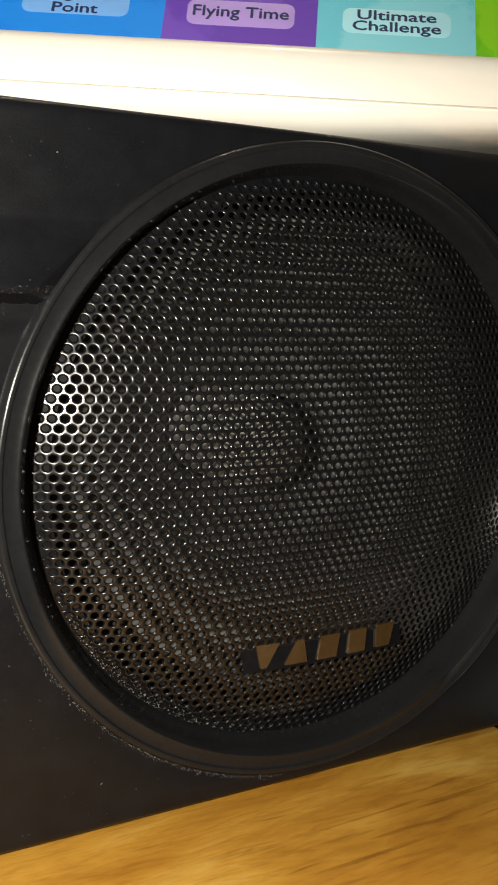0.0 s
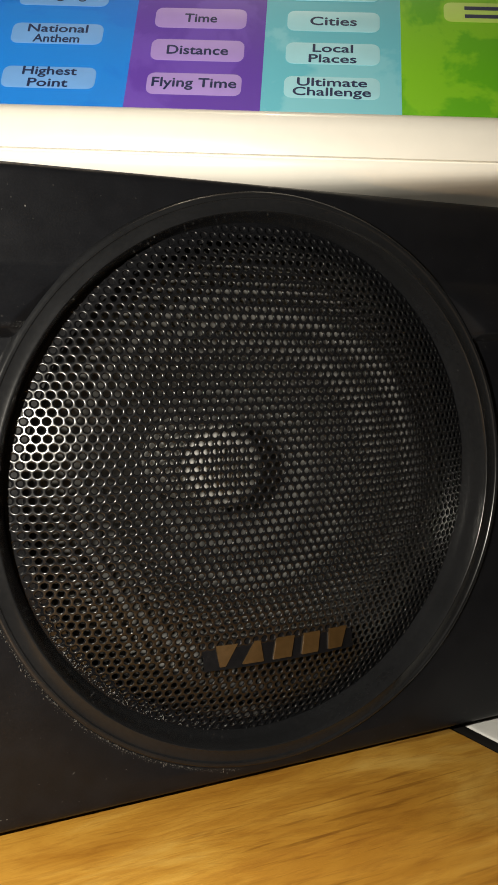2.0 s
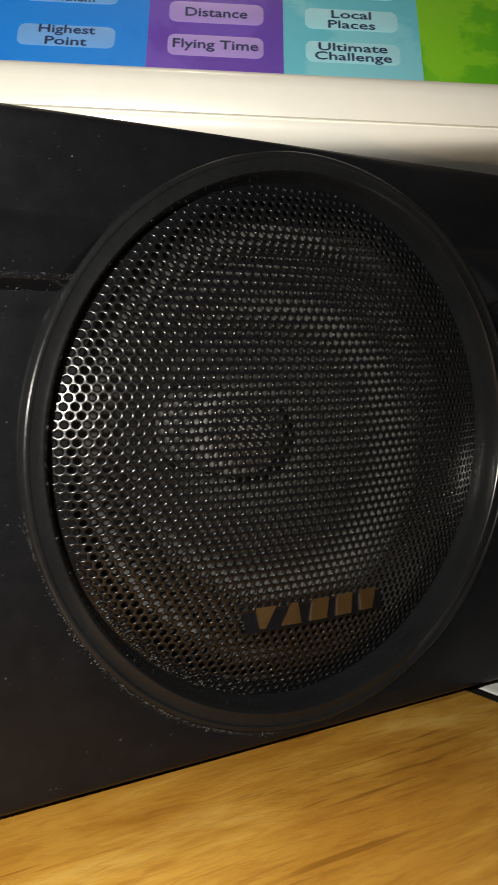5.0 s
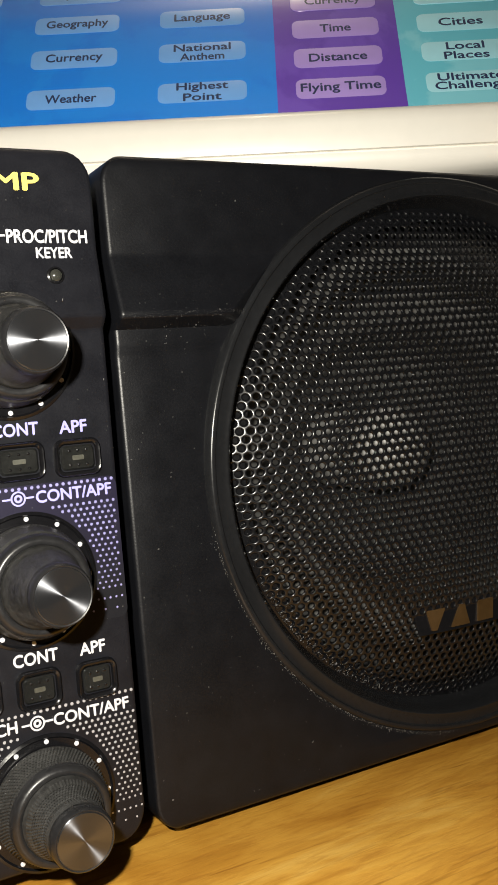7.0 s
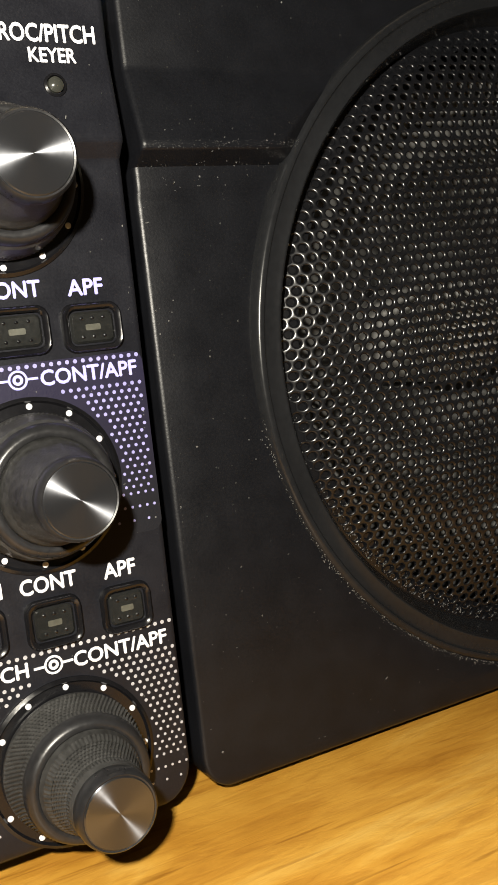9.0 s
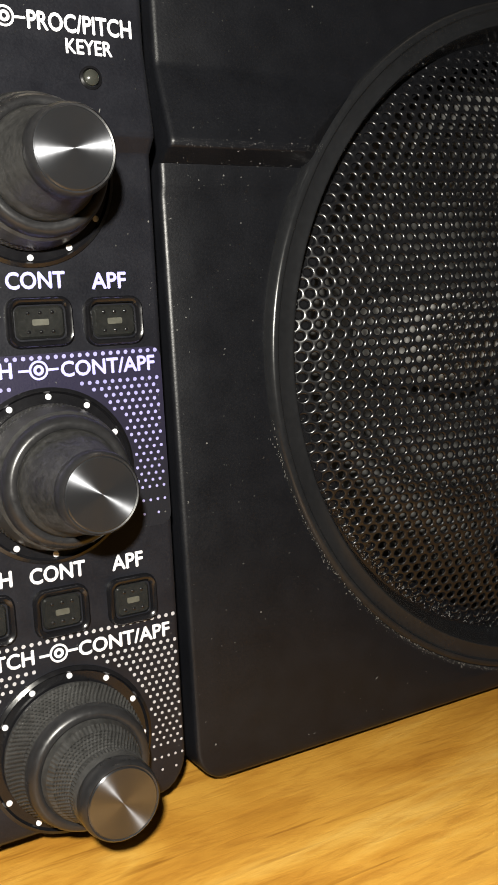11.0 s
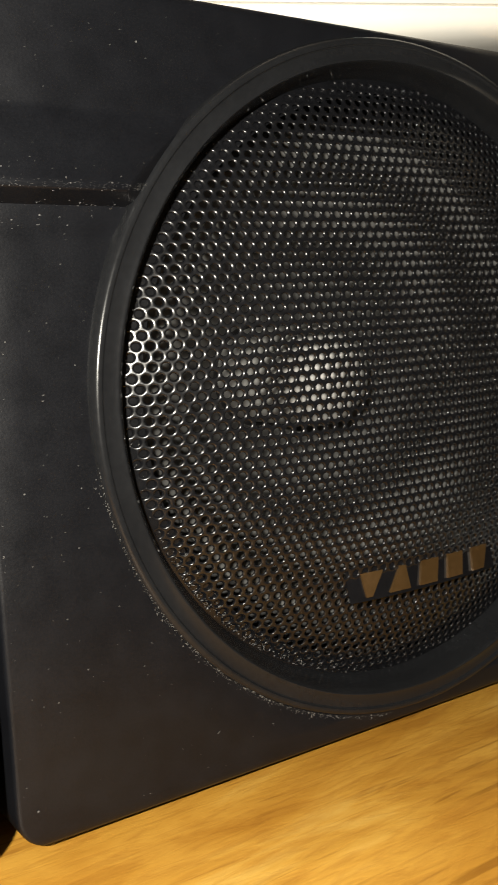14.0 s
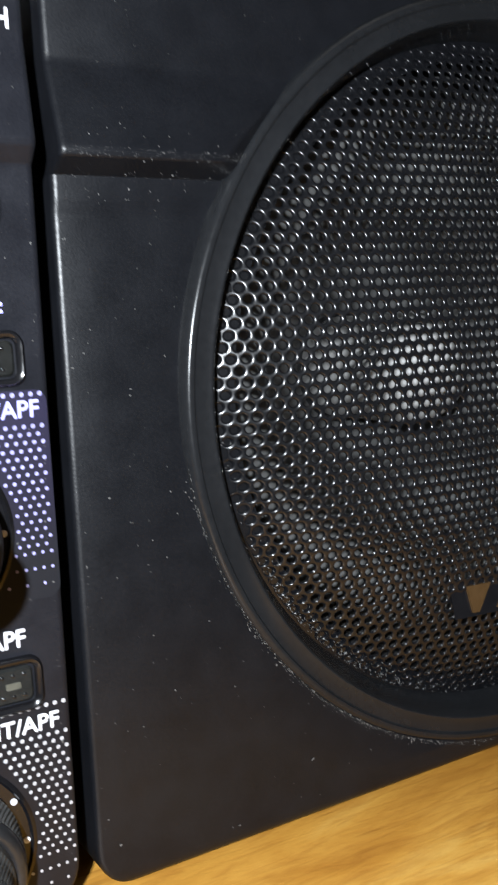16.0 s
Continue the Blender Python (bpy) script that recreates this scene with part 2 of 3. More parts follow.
# setting -----------------------------------------------------------------
FLOOR = -0.735
def room():
    t, w, top = 0.1, 2.2, 1.65
    for name, lo, hi, mat in (
        ("floor", (-w, -w, FLOOR - t), (w, 0.8, FLOOR), CARPET),
        ("ceiling", (-w, -w, top), (w, 0.8, top + t), CEILPAINT),
        ("wall_north", (-w, 0.7, FLOOR), (w, 0.8, top), WALLPAINT),
        ("wall_south", (-w, -w - t, FLOOR), (w, -w, top), WALLPAINT),
        ("wall_east", (w, -w, FLOOR), (w + t, 0.7, top), WALLPAINT),
        ("wall_west", (-w - t, -w, FLOOR), (-w, 0.7, top), WALLPAINT),
    ):
        ob = part(name, box(lo, hi), mat, None)
        tagged(ob, {"floor": "dark grey carpeted floor", "ceiling": "plain pale ceiling"}.get(name, "plain painted room wall"), name.split("_")[0], kind="structure")


room()

WOODTOP = 0.0015
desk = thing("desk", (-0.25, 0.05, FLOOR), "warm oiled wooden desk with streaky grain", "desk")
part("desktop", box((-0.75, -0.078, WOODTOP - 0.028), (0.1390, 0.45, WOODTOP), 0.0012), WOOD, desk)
# solid black strip stands for the dark gap before the white cabinet
part("gap_strip", box((0.1390, -0.078, WOODTOP - 0.028), (0.1448, 0.45, WOODTOP - 0.0012), 0.0008), GAPBLACK, desk, "black strip filling the gap beside the desktop")
for lx in (-0.70, 0.08):
    for ly in (-0.06, 0.39):
        part("leg", box((lx, ly, FLOOR), (lx + 0.05, ly + 0.05, WOODTOP - 0.028), 0.003), WOOD, desk)

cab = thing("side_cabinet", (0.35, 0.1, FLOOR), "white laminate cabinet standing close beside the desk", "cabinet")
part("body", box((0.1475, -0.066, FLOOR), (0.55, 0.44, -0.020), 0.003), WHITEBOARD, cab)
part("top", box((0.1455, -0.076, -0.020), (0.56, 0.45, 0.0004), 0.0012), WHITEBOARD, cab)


# loudspeaker -------------------------------------------------------------
CX, CZ = 0.0851, 0.0690
RX, RZ = 1.005, 0.972
R_OUT, R_GRILLE = 0.0627, 0.0563
Z0, Z1 = 0.0036, 0.1312
LEDGE = 0.1014
LIP_DX, LIP_DZ = 0.0005, 0.0015
GRILLE_DZ, GRILLE_RZ = 0.0012, 0.990


def blend(a, b, f):
    f = min(1.0, max(0.0, f))
    return a + (b - a) * f


def corner(z, lo, hi, r_lo, r_hi):
    """How far a rounded corner draws the side in at height z."""
    if z < lo + r_lo:
        d = (lo + r_lo - z) / r_lo
        return r_lo * (1 - math.sqrt(max(0.0, 1 - d * d)))
    if z > hi - r_hi:
        d = (z - hi + r_hi) / r_hi
        return r_hi * (1 - math.sqrt(max(0.0, 1 - d * d)))
    return 0.0


def ledge(z, out, back, drop):
    """Depth of a front with a rounded lip across it: a slope down to the lip, and an undercut below it."""
    slope = lambda q: out * min(1.0, max(0.0, (0.1125 - q) / (0.1125 - LEDGE)))
    e = 0.00025
    face = 0.0009
    if z >= LEDGE + e:
        return slope(z)
    if z <= LEDGE - face:
        return blend(out + 0.0002, back, (LEDGE - face - z) / (drop - face))
    t = min(1.0, (LEDGE + e - z) / (2 * e))
    return slope(LEDGE + e) + (out - slope(LEDGE + e)) * t + 0.0002 * max(0.0, (LEDGE - e - z) / (face - e))


LIP_ROWS = tuple(LEDGE + 0.0003 - 0.0002 * k for k in range(9))


def speaker_front(z):
    """The depth of the loudspeaker's front at height z."""
    if z > 0.095:
        return ledge(z, -0.0036, 0.0004, 0.0027)
    return blend(0.0008, -0.0010, (0.095 - z) / 0.09)


def heights(lo, hi, extra, step=0.0011):
    zs = {lo, hi}
    for k in range(1, 9):
        f = 1 - math.cos(k / 8 * math.pi / 2)
        zs |= {lo + 0.006 * f, hi - 0.006 * f}
    z = lo + 0.006
    while z < hi - 0.006:
        zs.add(round(z, 6))
        z += step
    zs |= set(extra)
    out = []
    for z in sorted(zs):
        if not out or z - out[-1] > 0.00012 or z in extra:
            out.append(z)
    return out


def front_sheet(zs, left, right, depth, hole, back):
    """A front moulding row by row: spans of x at each height, round edges, and sides that run back."""
    verts, rows = [], []
    fillet = ((0.0, 0.0008), (0.00012, 0.00045), (0.0004, 0.00015), (0.0009, 0.0))
    lo, hi = zs[0], zs[-1]
    for z in zs:
        y0 = depth(z)
        e = min(z - lo, hi - z)
        y0 += 0.0016 * (1 - math.sqrt(max(0.0, 1 - (1 - min(1.0, e / 0.0016)) ** 2)))
        a, b = left(z), right(z)
        h = hole(z)
        spans = [[(a, back)] + [(a + dx, y0 + dy) for dx, dy in fillet], [(b - dx, y0 + dy) for dx, dy in reversed(fillet)] + [(b, back)]]
        mid = h if h else ((a + b) / 2, (a + b) / 2)
        ye = max(y0, -0.0002) if h else y0
        c = 1 + 1.5 * max(0.0, ye - y0) / 0.0034
        spans[0] += [(blend(a + 0.0016, mid[0] - 0.0022 * c, f), y0) for f in (0.33, 0.66, 1.0)]
        spans[0] += [(mid[0] - 0.0017 * c, blend(y0, ye, 0.2)), (mid[0] - 0.0008 - 0.0003 * c, blend(y0, ye, 0.85)), (mid[0] - 0.0008, ye), (mid[0], ye)]
        spans[1] = [(blend(mid[1] + 0.0022 * c, b - 0.0016, f), y0) for f in (0.0, 0.34, 0.67)] + spans[1]
        spans[1] = [(mid[1], ye), (mid[1] + 0.0008, ye), (mid[1] + 0.0008 + 0.0003 * c, blend(y0, ye, 0.85)), (mid[1] + 0.0017 * c, blend(y0, ye, 0.2))] + spans[1]
        row = []
        for x, y in spans[0] + spans[1]:
            row.append(len(verts))
            verts.append((x, y, z))
        rows.append((row, h is not None))
    faces = []
    half = len(rows[0][0]) // 2
    for (r0, h0), (r1, h1) in zip(rows, rows[1:]):
        for j in range(len(r0) - 1):
            if j == half - 1 and h0 and h1:
                continue
            faces.append((r0[j], r0[j + 1], r1[j + 1], r1[j]))
    return verts, faces


def ring_hole(z):
    d = (z - CZ + LIP_DZ) / ((R_OUT - 0.0008) * RZ)
    if abs(d) >= 1:
        return None
    w = (R_OUT - 0.0008) * RX * math.sqrt(1 - d * d)
    return CX - LIP_DX - w, CX - LIP_DX + w


spk = thing("loudspeaker", (CX, 0.15, WOODTOP), "black plastic external loudspeaker with round perforated grille, dusty", "speaker")
SPK_L = lambda z: 0.0047 - 0.0009 * max(0.0, (0.098 - z) / 0.094) + corner(z, Z0, Z1, 0.006, 0.0055)
SPK_R = lambda z: 0.1695 - SPK_L(z)
zs = heights(Z0, Z1, (0.1125, LEDGE - 0.0027, *LIP_ROWS))
v, f = front_sheet(zs, SPK_L, SPK_R, speaker_front, ring_hole, 0.05)
put("front_panel", v, f, BLACK, spk, "matt black moulded front with a raised ledge", 50)
part("cabinet", box((0.006, 0.05, 0.006), (0.163, 0.31, 0.1295), 0.003), CHARCOAL, spk)
for fx in (0.025, 0.144):
    for fy in (0.035, 0.28):
        v, f = lathe([(0.0075, 0), (0.0075, 0.0035), (0.006, 0.0045)], (0, 0, 0), n=24, closed=True)
        v = [(fx + a, fy + c, WOODTOP + b) for a, b, c in v]
        put("foot", v, f, SURROUND, spk, "black rubber foot")

lip = [(R_OUT + 0.0013, 0.0020), (R_OUT + 0.0012, 0.0002), (R_OUT + 0.0009, -0.0008), (R_OUT + 0.0005, -0.0013), (R_OUT, -0.0015), (R_OUT - 0.0004, -0.0014), (R_OUT - 0.0006, -0.0011), (R_OUT - 0.0008, -0.00104),
       (R_OUT - 0.0018, -0.0011), (R_OUT - 0.0029, -0.0012), (R_OUT - 0.0031, -0.00132), (R_OUT - 0.0033, -0.0013), (R_OUT - 0.0035, -0.0011), (R_OUT - 0.0037, -0.0006),
       (R_OUT - 0.0044, 0.0006), (R_GRILLE + 0.0018, 0.0022), (R_GRILLE + 0.0011, 0.0034), (R_GRILLE + 0.0003, 0.0050), (R_GRILLE - 0.0001, 0.0062), (R_GRILLE - 0.0001, 0.0110)]
v, f = lathe(lip, (CX, 0, CZ), RX, RZ, 160)
weight = [blend(0, 1, (r - R_GRILLE) / (R_OUT - 0.003 - R_GRILLE)) for r, _ in lip for _ in range(160)]
v = [(x - LIP_DX * w, y, CZ + (z - CZ) * blend(GRILLE_RZ / RZ, 1, w) - blend(GRILLE_DZ, LIP_DZ, w)) for (x, y, z), w in zip(v, weight)]
put("bezel_ring", v, f, BEZELBLACK, spk, "glossy black round bezel", 40)

# the dome of the grille: depth over distance from the middle
def reach(x, z):
    """Distance from the middle of the grille, for a place in the pattern of its holes."""
    return math.hypot(x, (z * RZ + GRILLE_DZ) / GRILLE_RZ)


def dome(r):
    return 0.0048 - 0.0105 * (1 - min(1.0, r / R_GRILLE) ** 2.8)


def grille():
    pitch, hole = 0.00203, 0.00062
    verts, faces = [], []
    n = int(R_GRILLE / pitch) + 2
    for j in range(-n - 4, n + 5):
        for i in range(-n - 4, n + 5):
            px = (i + 0.5 * (j % 2)) * pitch
            pz = j * pitch * math.sqrt(3) / 2
            if reach(px, pz) > R_GRILLE - pitch * 0.05:
                continue
            base = len(verts)
            for k in range(12):
                a = math.pi / 6 * k + math.pi / 6
                rr = pitch / math.sqrt(3) * (1.0 if k % 2 == 0 else math.cos(math.pi / 6))
                x, z = px + rr * math.cos(a), pz + rr * math.sin(a)
                q = reach(x, z)
                if q > R_GRILLE:
                    x, z = x * R_GRILLE / q, z * R_GRILLE / q
                verts.append((x, dome(reach(x, z)), z))
            for rad, dy in ((0.00098, 0.000004), (0.00090, 0.000013), (0.00082, 0.000040), (0.00074, 0.000088), (0.00067, 0.000155), (hole, 0.00025), (0.00062, 0.00042)):
                for k in range(12):
                    a = math.pi / 6 * k + math.pi / 6
                    x, z = px + rad * math.cos(a), pz + rad * math.sin(a)
                    q = reach(x, z)
                    if q > R_GRILLE:
                        x, z = x * R_GRILLE / q, z * R_GRILLE / q
                    verts.append((x, dome(reach(x, z)) + dy, z))
            for ring in range(7):
                for k in range(12):
                    m = (k + 1) % 12
                    o = base + ring * 12
                    faces.append((o + k, o + m, o + 12 + m, o + 12 + k))
    base, m = len(verts), 120
    for r, dy in ((R_GRILLE - pitch * 1.5, 0.0009), (R_GRILLE - pitch * 0.5, 0.00045), (R_GRILLE + 0.0006, 0.0004)):
        verts += [(r * math.cos(2 * math.pi * k / m), dome(r) + dy, (r * GRILLE_RZ * math.sin(2 * math.pi * k / m) - GRILLE_DZ) / RZ) for k in range(m)]
    for ring in (0, 1):
        faces += [(base + ring * m + k, base + ring * m + (k + 1) % m, base + ring * m + m + (k + 1) % m, base + ring * m + m + k) for k in range(m)]
    verts = [(CX + x * RX, y, CZ + z * RZ) for x, y, z in verts]
    me = bpy.data.meshes.new("grille")
    me.from_pydata(verts, [], faces)
    bm = bmesh.new()
    bm.from_mesh(me)
    bmesh.ops.remove_doubles(bm, verts=bm.verts[:], dist=0.00002)
    bmesh.ops.recalc_face_normals(bm, faces=bm.faces)
    bm.to_mesh(me)
    bm.free()
    dress("grille", me, MESHBLACK, spk, "domed black perforated steel grille", 75)


grille()

v, f = lathe([(0.0535, 0.0150), (0.0525, 0.0128), (0.0508, 0.0122), (0.0490, 0.0130), (0.0478, 0.0150)], (CX, 0, CZ), n=96)
put("surround", v, f, SURROUND, spk, "dark rubber cone surround")
v, f = lathe([(0.0478, 0.0150), (0.0420, 0.0196), (0.0360, 0.0250), (0.0300, 0.0310), (0.0240, 0.0375), (0.0180, 0.0440), (0.0108, 0.0510)], (CX, 0, CZ), n=96)
put("cone", v, f, CONE, spk, "grey paper cone")
dome_cap = [(0.0108, 0.0510), (0.0108, 0.0300)] + [(0.0108 * math.cos(radians(10 * k)), 0.0280 - 0.0115 * math.sin(radians(10 * k))) for k in range(0, 9)] + [(0.0003, 0.0165)]
v, f = lathe(dome_cap, (CX, 0, CZ), n=64, closed=True)
put("dust_cap", v, f, CAPGREY, spk, "rounded grey dust cap")
v, f = lathe([(0.0545, 0.0150), (0.0543, 0.0112), (0.0538, 0.0106), (0.0530, 0.0104), (0.0522, 0.0108), (0.0519, 0.0124)], (CX, 0, CZ), n=96)
put("gasket", v, f, SATIN, spk, "satin black gasket ring")
v, f = lathe([(0.0635, 0.0155), (0.0570, 0.0147), (0.0535, 0.0150)], (CX, 0, CZ), n=96)
put("basket", v, f, SURROUND, spk, "dark driver rim")
for k in range(8):
    a = math.pi / 8 + k * math.pi / 4
    v, f = lathe([(0.0022, 0.0), (0.0022, -0.0012), (0.0012, -0.0018)], (CX + 0.0572 * math.cos(a), 0.0142, CZ + 0.0572 * math.sin(a)), n=12, closed=True)
    put("screw", v, f, STEEL, spk, "small steel screw")


def badge():
    """A dark strip across the grille with five gold shapes in a row."""
    x0, x1, z0, z1 = 0.0680, 0.1030, 0.0302, 0.0345
    zc = (z0 + z1) / 2
    n = 12
    verts, faces = [], []
    for i in range(n + 1):
        x = x0 - 0.0012 + (x1 - x0 + 0.0024) * i / n
        for z, back in ((z0 - 0.0007, 0.0012), (z0 - 0.0007, 0), (z1 + 0.0007, 0), (z1 + 0.0007, 0.0012)):
            r = math.hypot((x - CX) / RX, (zc - CZ) / RZ)
            verts.append((x, dome(r) - 0.0011 + back - 0.22 * (zc - z), z))
    for i in range(n):
        for j in range(3):
            faces.append((4 * i + j, 4 * i + j + 1, 4 * i + 5 + j, 4 * i + 4 + j))
    plate = put("badge", verts, faces, GLOSSBLACK, spk, "black badge with gold shapes")
    w = (x1 - x0) / 5
    shapes = (((0.0, 1), (1.0, 1), (0.62, 0), (0.38, 0)), ((0.0, 0), (1.0, 0), (0.66, 1), (0.40, 1)), ((0.05, 0), (0.95, 0), (0.95, 1), (0.05, 1)),
              ((0.10, 0), (0.95, 0), (0.90, 1), (0.05, 1)), ((0.15, 0), (0.85, 0), (1.0, 1), (0.0, 1)))
    for k, shape in enumerate(shapes):
        verts = []
        for fx, fz in shape:
            z = blend(z0, z1, fz)
            x = x0 + (k + 0.15) * w + fx * w * 0.70 + (fz - 0.5) * 0.0014
            r = math.hypot((x - CX) / RX, (zc - CZ) / RZ)
            for lift in (0.0010, 0.0016):
                verts.append((x, dome(r) - lift - 0.22 * (zc - z), z))
        faces = [(1, 3, 5, 7), (0, 2, 3, 1), (2, 4, 5, 3), (4, 6, 7, 5), (6, 0, 1, 7)]
        put("gold_shape", verts, faces, GOLD, plate)


badge()


# transceiver -------------------------------------------------------------
YR = -0.0060
R0, R1 = 0.0070, 0.1299
radio = thing("radio_transceiver", (-0.21, 0.15, WOODTOP), "black radio transceiver with stacked dual knobs and white lettering", "radio")
RAD_R = lambda z: 0.0006 - 0.0009 * max(0.0, (0.118 - z) / 0.111) - corner(z, R0, R1, 0.006, 0.0058)


def radio_front(z):
    return YR + ledge(z, -0.0020, 0.0, 0.0028)


zs = heights(R0, R1, (0.1125, LEDGE - 0.0028, *LIP_ROWS))
v, f = front_sheet(zs, lambda z: -0.4186 - RAD_R(z), RAD_R, radio_front, lambda z: None, 0.02)
put("front_panel", v, f, RADIOBLACK, radio, "black radio front panel", 50)
part("case", box((-0.418, 0.02, 0.009), (-0.0010, 0.31, 0.1285), 0.003), CHARCOAL, radio)
for fx in (-0.39, -0.03):
    for fy in (0.04, 0.28):
        v, f = lathe([(0.009, 0), (0.009, 0.006), (0.007, 0.0078)], (0, 0, 0), n=24, closed=True)
        put("foot", [(fx + a, fy + c, WOODTOP + b) for a, b, c in v], f, SURROUND, radio, "black rubber foot")


def knob(x, z, knurled, slim):
    """A stacked pair of dials on a round plate: a broad one behind, a slim one with a spun metal face."""
    c = (x, YR, z)
    v, f = lathe([(0.0118, 0.0012), (0.0118, -0.0003), (0.0113, -0.0006), (0.0110, -0.0002), (0.0096, -0.0002), (0.0094, 0.0004)], c, n=72, closed=True)
    plate = put("knob", v, f, GLOSSBLACK, radio, "black dual control knob")
    prof = [(0.0092, 0.0), (0.0097, -0.0006), (0.0097, -0.0012)] + [(0.0098 - 0.00006 * i, -0.0013 - 0.0003 * i) for i in range(15)] + [(0.0086, -0.0060), (0.0084, -0.0070), (0.0074, -0.0076), (0.0068, -0.0076), (0.0068, -0.0066)]
    v, f = lathe(prof, c, n=200, closed=True, knurl=(3, 17, 0.00030) if knurled else (3, 7, 0.0002))
    put("outer_dial", v, f, KNOBBLACK, plate, "worn knurled black dial", 18)
    prof = [(0.0066, -0.0070), (0.0069, -0.0078), (0.0066, -0.0088)] + [(0.0063 - 0.00003 * i, -0.0094 - 0.0003 * i) for i in range(15)] + [(0.0058, -0.0144), (0.0058, -0.0150), (0.0057, -0.0171), (0.0055, -0.0178), (0.0053, -0.0179), (0.0052, -0.0176)]
    thin = lambda pts: [(r * blend(1, slim, (-y - 0.009) / 0.006), y) for r, y in pts]
    prof = thin(prof)
    v, f = lathe(prof, c, n=140, closed=True, knurl=(3, 17, 0.00024) if knurled else None)
    for a_ring in ([(0.0085, -0.0058), (0.0086, -0.0064), (0.0084, -0.0073), (0.0079, -0.0079), (0.0073, -0.0080), (0.0069, -0.0077)], [(0.0057, -0.0154), (0.0059, -0.0160), (0.0059, -0.0171), (0.0057, -0.0179), (0.0054, -0.0182), (0.0051, -0.0181)]):
        rv, rf = lathe(thin(a_ring), c, n=72)
        put("rim_ring", rv, rf, SATIN, plate, "glossy black rim", 60)
    put("inner_dial", v, f, KNOBBLACK, plate, "slim black dial", 18 if knurled else 40)
    # the spun face is an object with its origin on its axis
    v, f = lathe([(r * slim, y) for r, y in ((0.0052, 0.0), (0.0052, -0.0003), (0.0050, -0.0005), (0.0030, -0.00052), (0.0012, -0.00054), (0.0001, -0.00056))], (0, 0, 0), n=72, closed=True)
    cap = put("cap", v, f, SPUN, plate, "spun aluminium face", 40)
    cap.location = (x, YR - 0.0178, z)
    for k in range(12):
        a = radians(88 - 30 * k)
        q = 0.01055
        v, f = lathe([(0.00042, 0.0), (0.00042, -0.00012), (0.0003, -0.00016)], (x + q * math.cos(a), YR - 0.0002, z + q * math.sin(a)), n=12, closed=True)
        put("scale_dot", v, f, WHITEPRINT, plate)


knob(-0.0173, 0.0956, False, 0.90)
knob(-0.0172, 0.0565, False, 0.86)
knob(-0.0175, 0.0183, True, 0.87)


def key(x, z, w, h):
    """A smoky push key in a rounded glossy frame, with six pips and a bar."""
    def loop(sw, sh, r, y):
        return [(x + a, y, z + b) for a, b in rounded(sw, sh, r)]
    v, f = slab([loop(w + 0.0004, h + 0.0004, 0.0017, YR + 0.0005), loop(w + 0.0004, h + 0.0004, 0.0017, YR - 0.0003), loop(w + 0.0001, h + 0.0001, 0.0016, YR - 0.0008), loop(w - 0.0003, h - 0.0003, 0.0014, YR - 0.0010),
                 loop(w - 0.0009, h - 0.0009, 0.0012, YR - 0.00088), loop(w - 0.0014, h - 0.0014, 0.0010, YR - 0.0006), loop(w - 0.0015, h - 0.0015, 0.0009, YR + 0.0004)])
    frame_ob = put("push_key", v, f, GLOSSBLACK, radio, "smoky push key in a black frame", 40)
    v, f = slab([loop(w - 0.0020, h - 0.0020, 0.0008, YR + 0.0004), loop(w - 0.0020, h - 0.0020, 0.0008, YR - 0.0002), loop(w - 0.0026, h - 0.0026, 0.0006, YR - 0.0005)])
    put("key_top", v, f, SMOKE, frame_ob, "smoky translucent key top", 40)
    for i in (-1, 0, 1):
        for j in (-1, 1):
            v, f = lathe([(0.00026, 0.0), (0.00022, -0.0002), (0.0001, -0.00027)], (x + i * w * 0.19, YR - 0.00045, z + j * h * 0.2), n=10, closed=True)
            put("pip", v, f, GLOSSBLACK, frame_ob)
    v, f = slab([[(x + a, y, z + b) for a, b in rounded(w * 0.27 - k, 0.0009 - k, 0.0002)] for y, k in ((YR - 0.0004, 0), (YR - 0.0006, 0.0001))])
    put("bar", v, f, KEYBAR, frame_ob)


for kx, kz, kw, kh in ((-0.0068, 0.0765, 0.0080, 0.0062), (-0.0171, 0.0768, 0.0086, 0.0062), (-0.0278, 0.0771, 0.0086, 0.0062),
                       (-0.0071, 0.0376, 0.0070, 0.0064), (-0.0174, 0.0380, 0.0074, 0.0064), (-0.0278, 0.0384, 0.0078, 0.0064)):
    key(kx, kz, kw, kh)

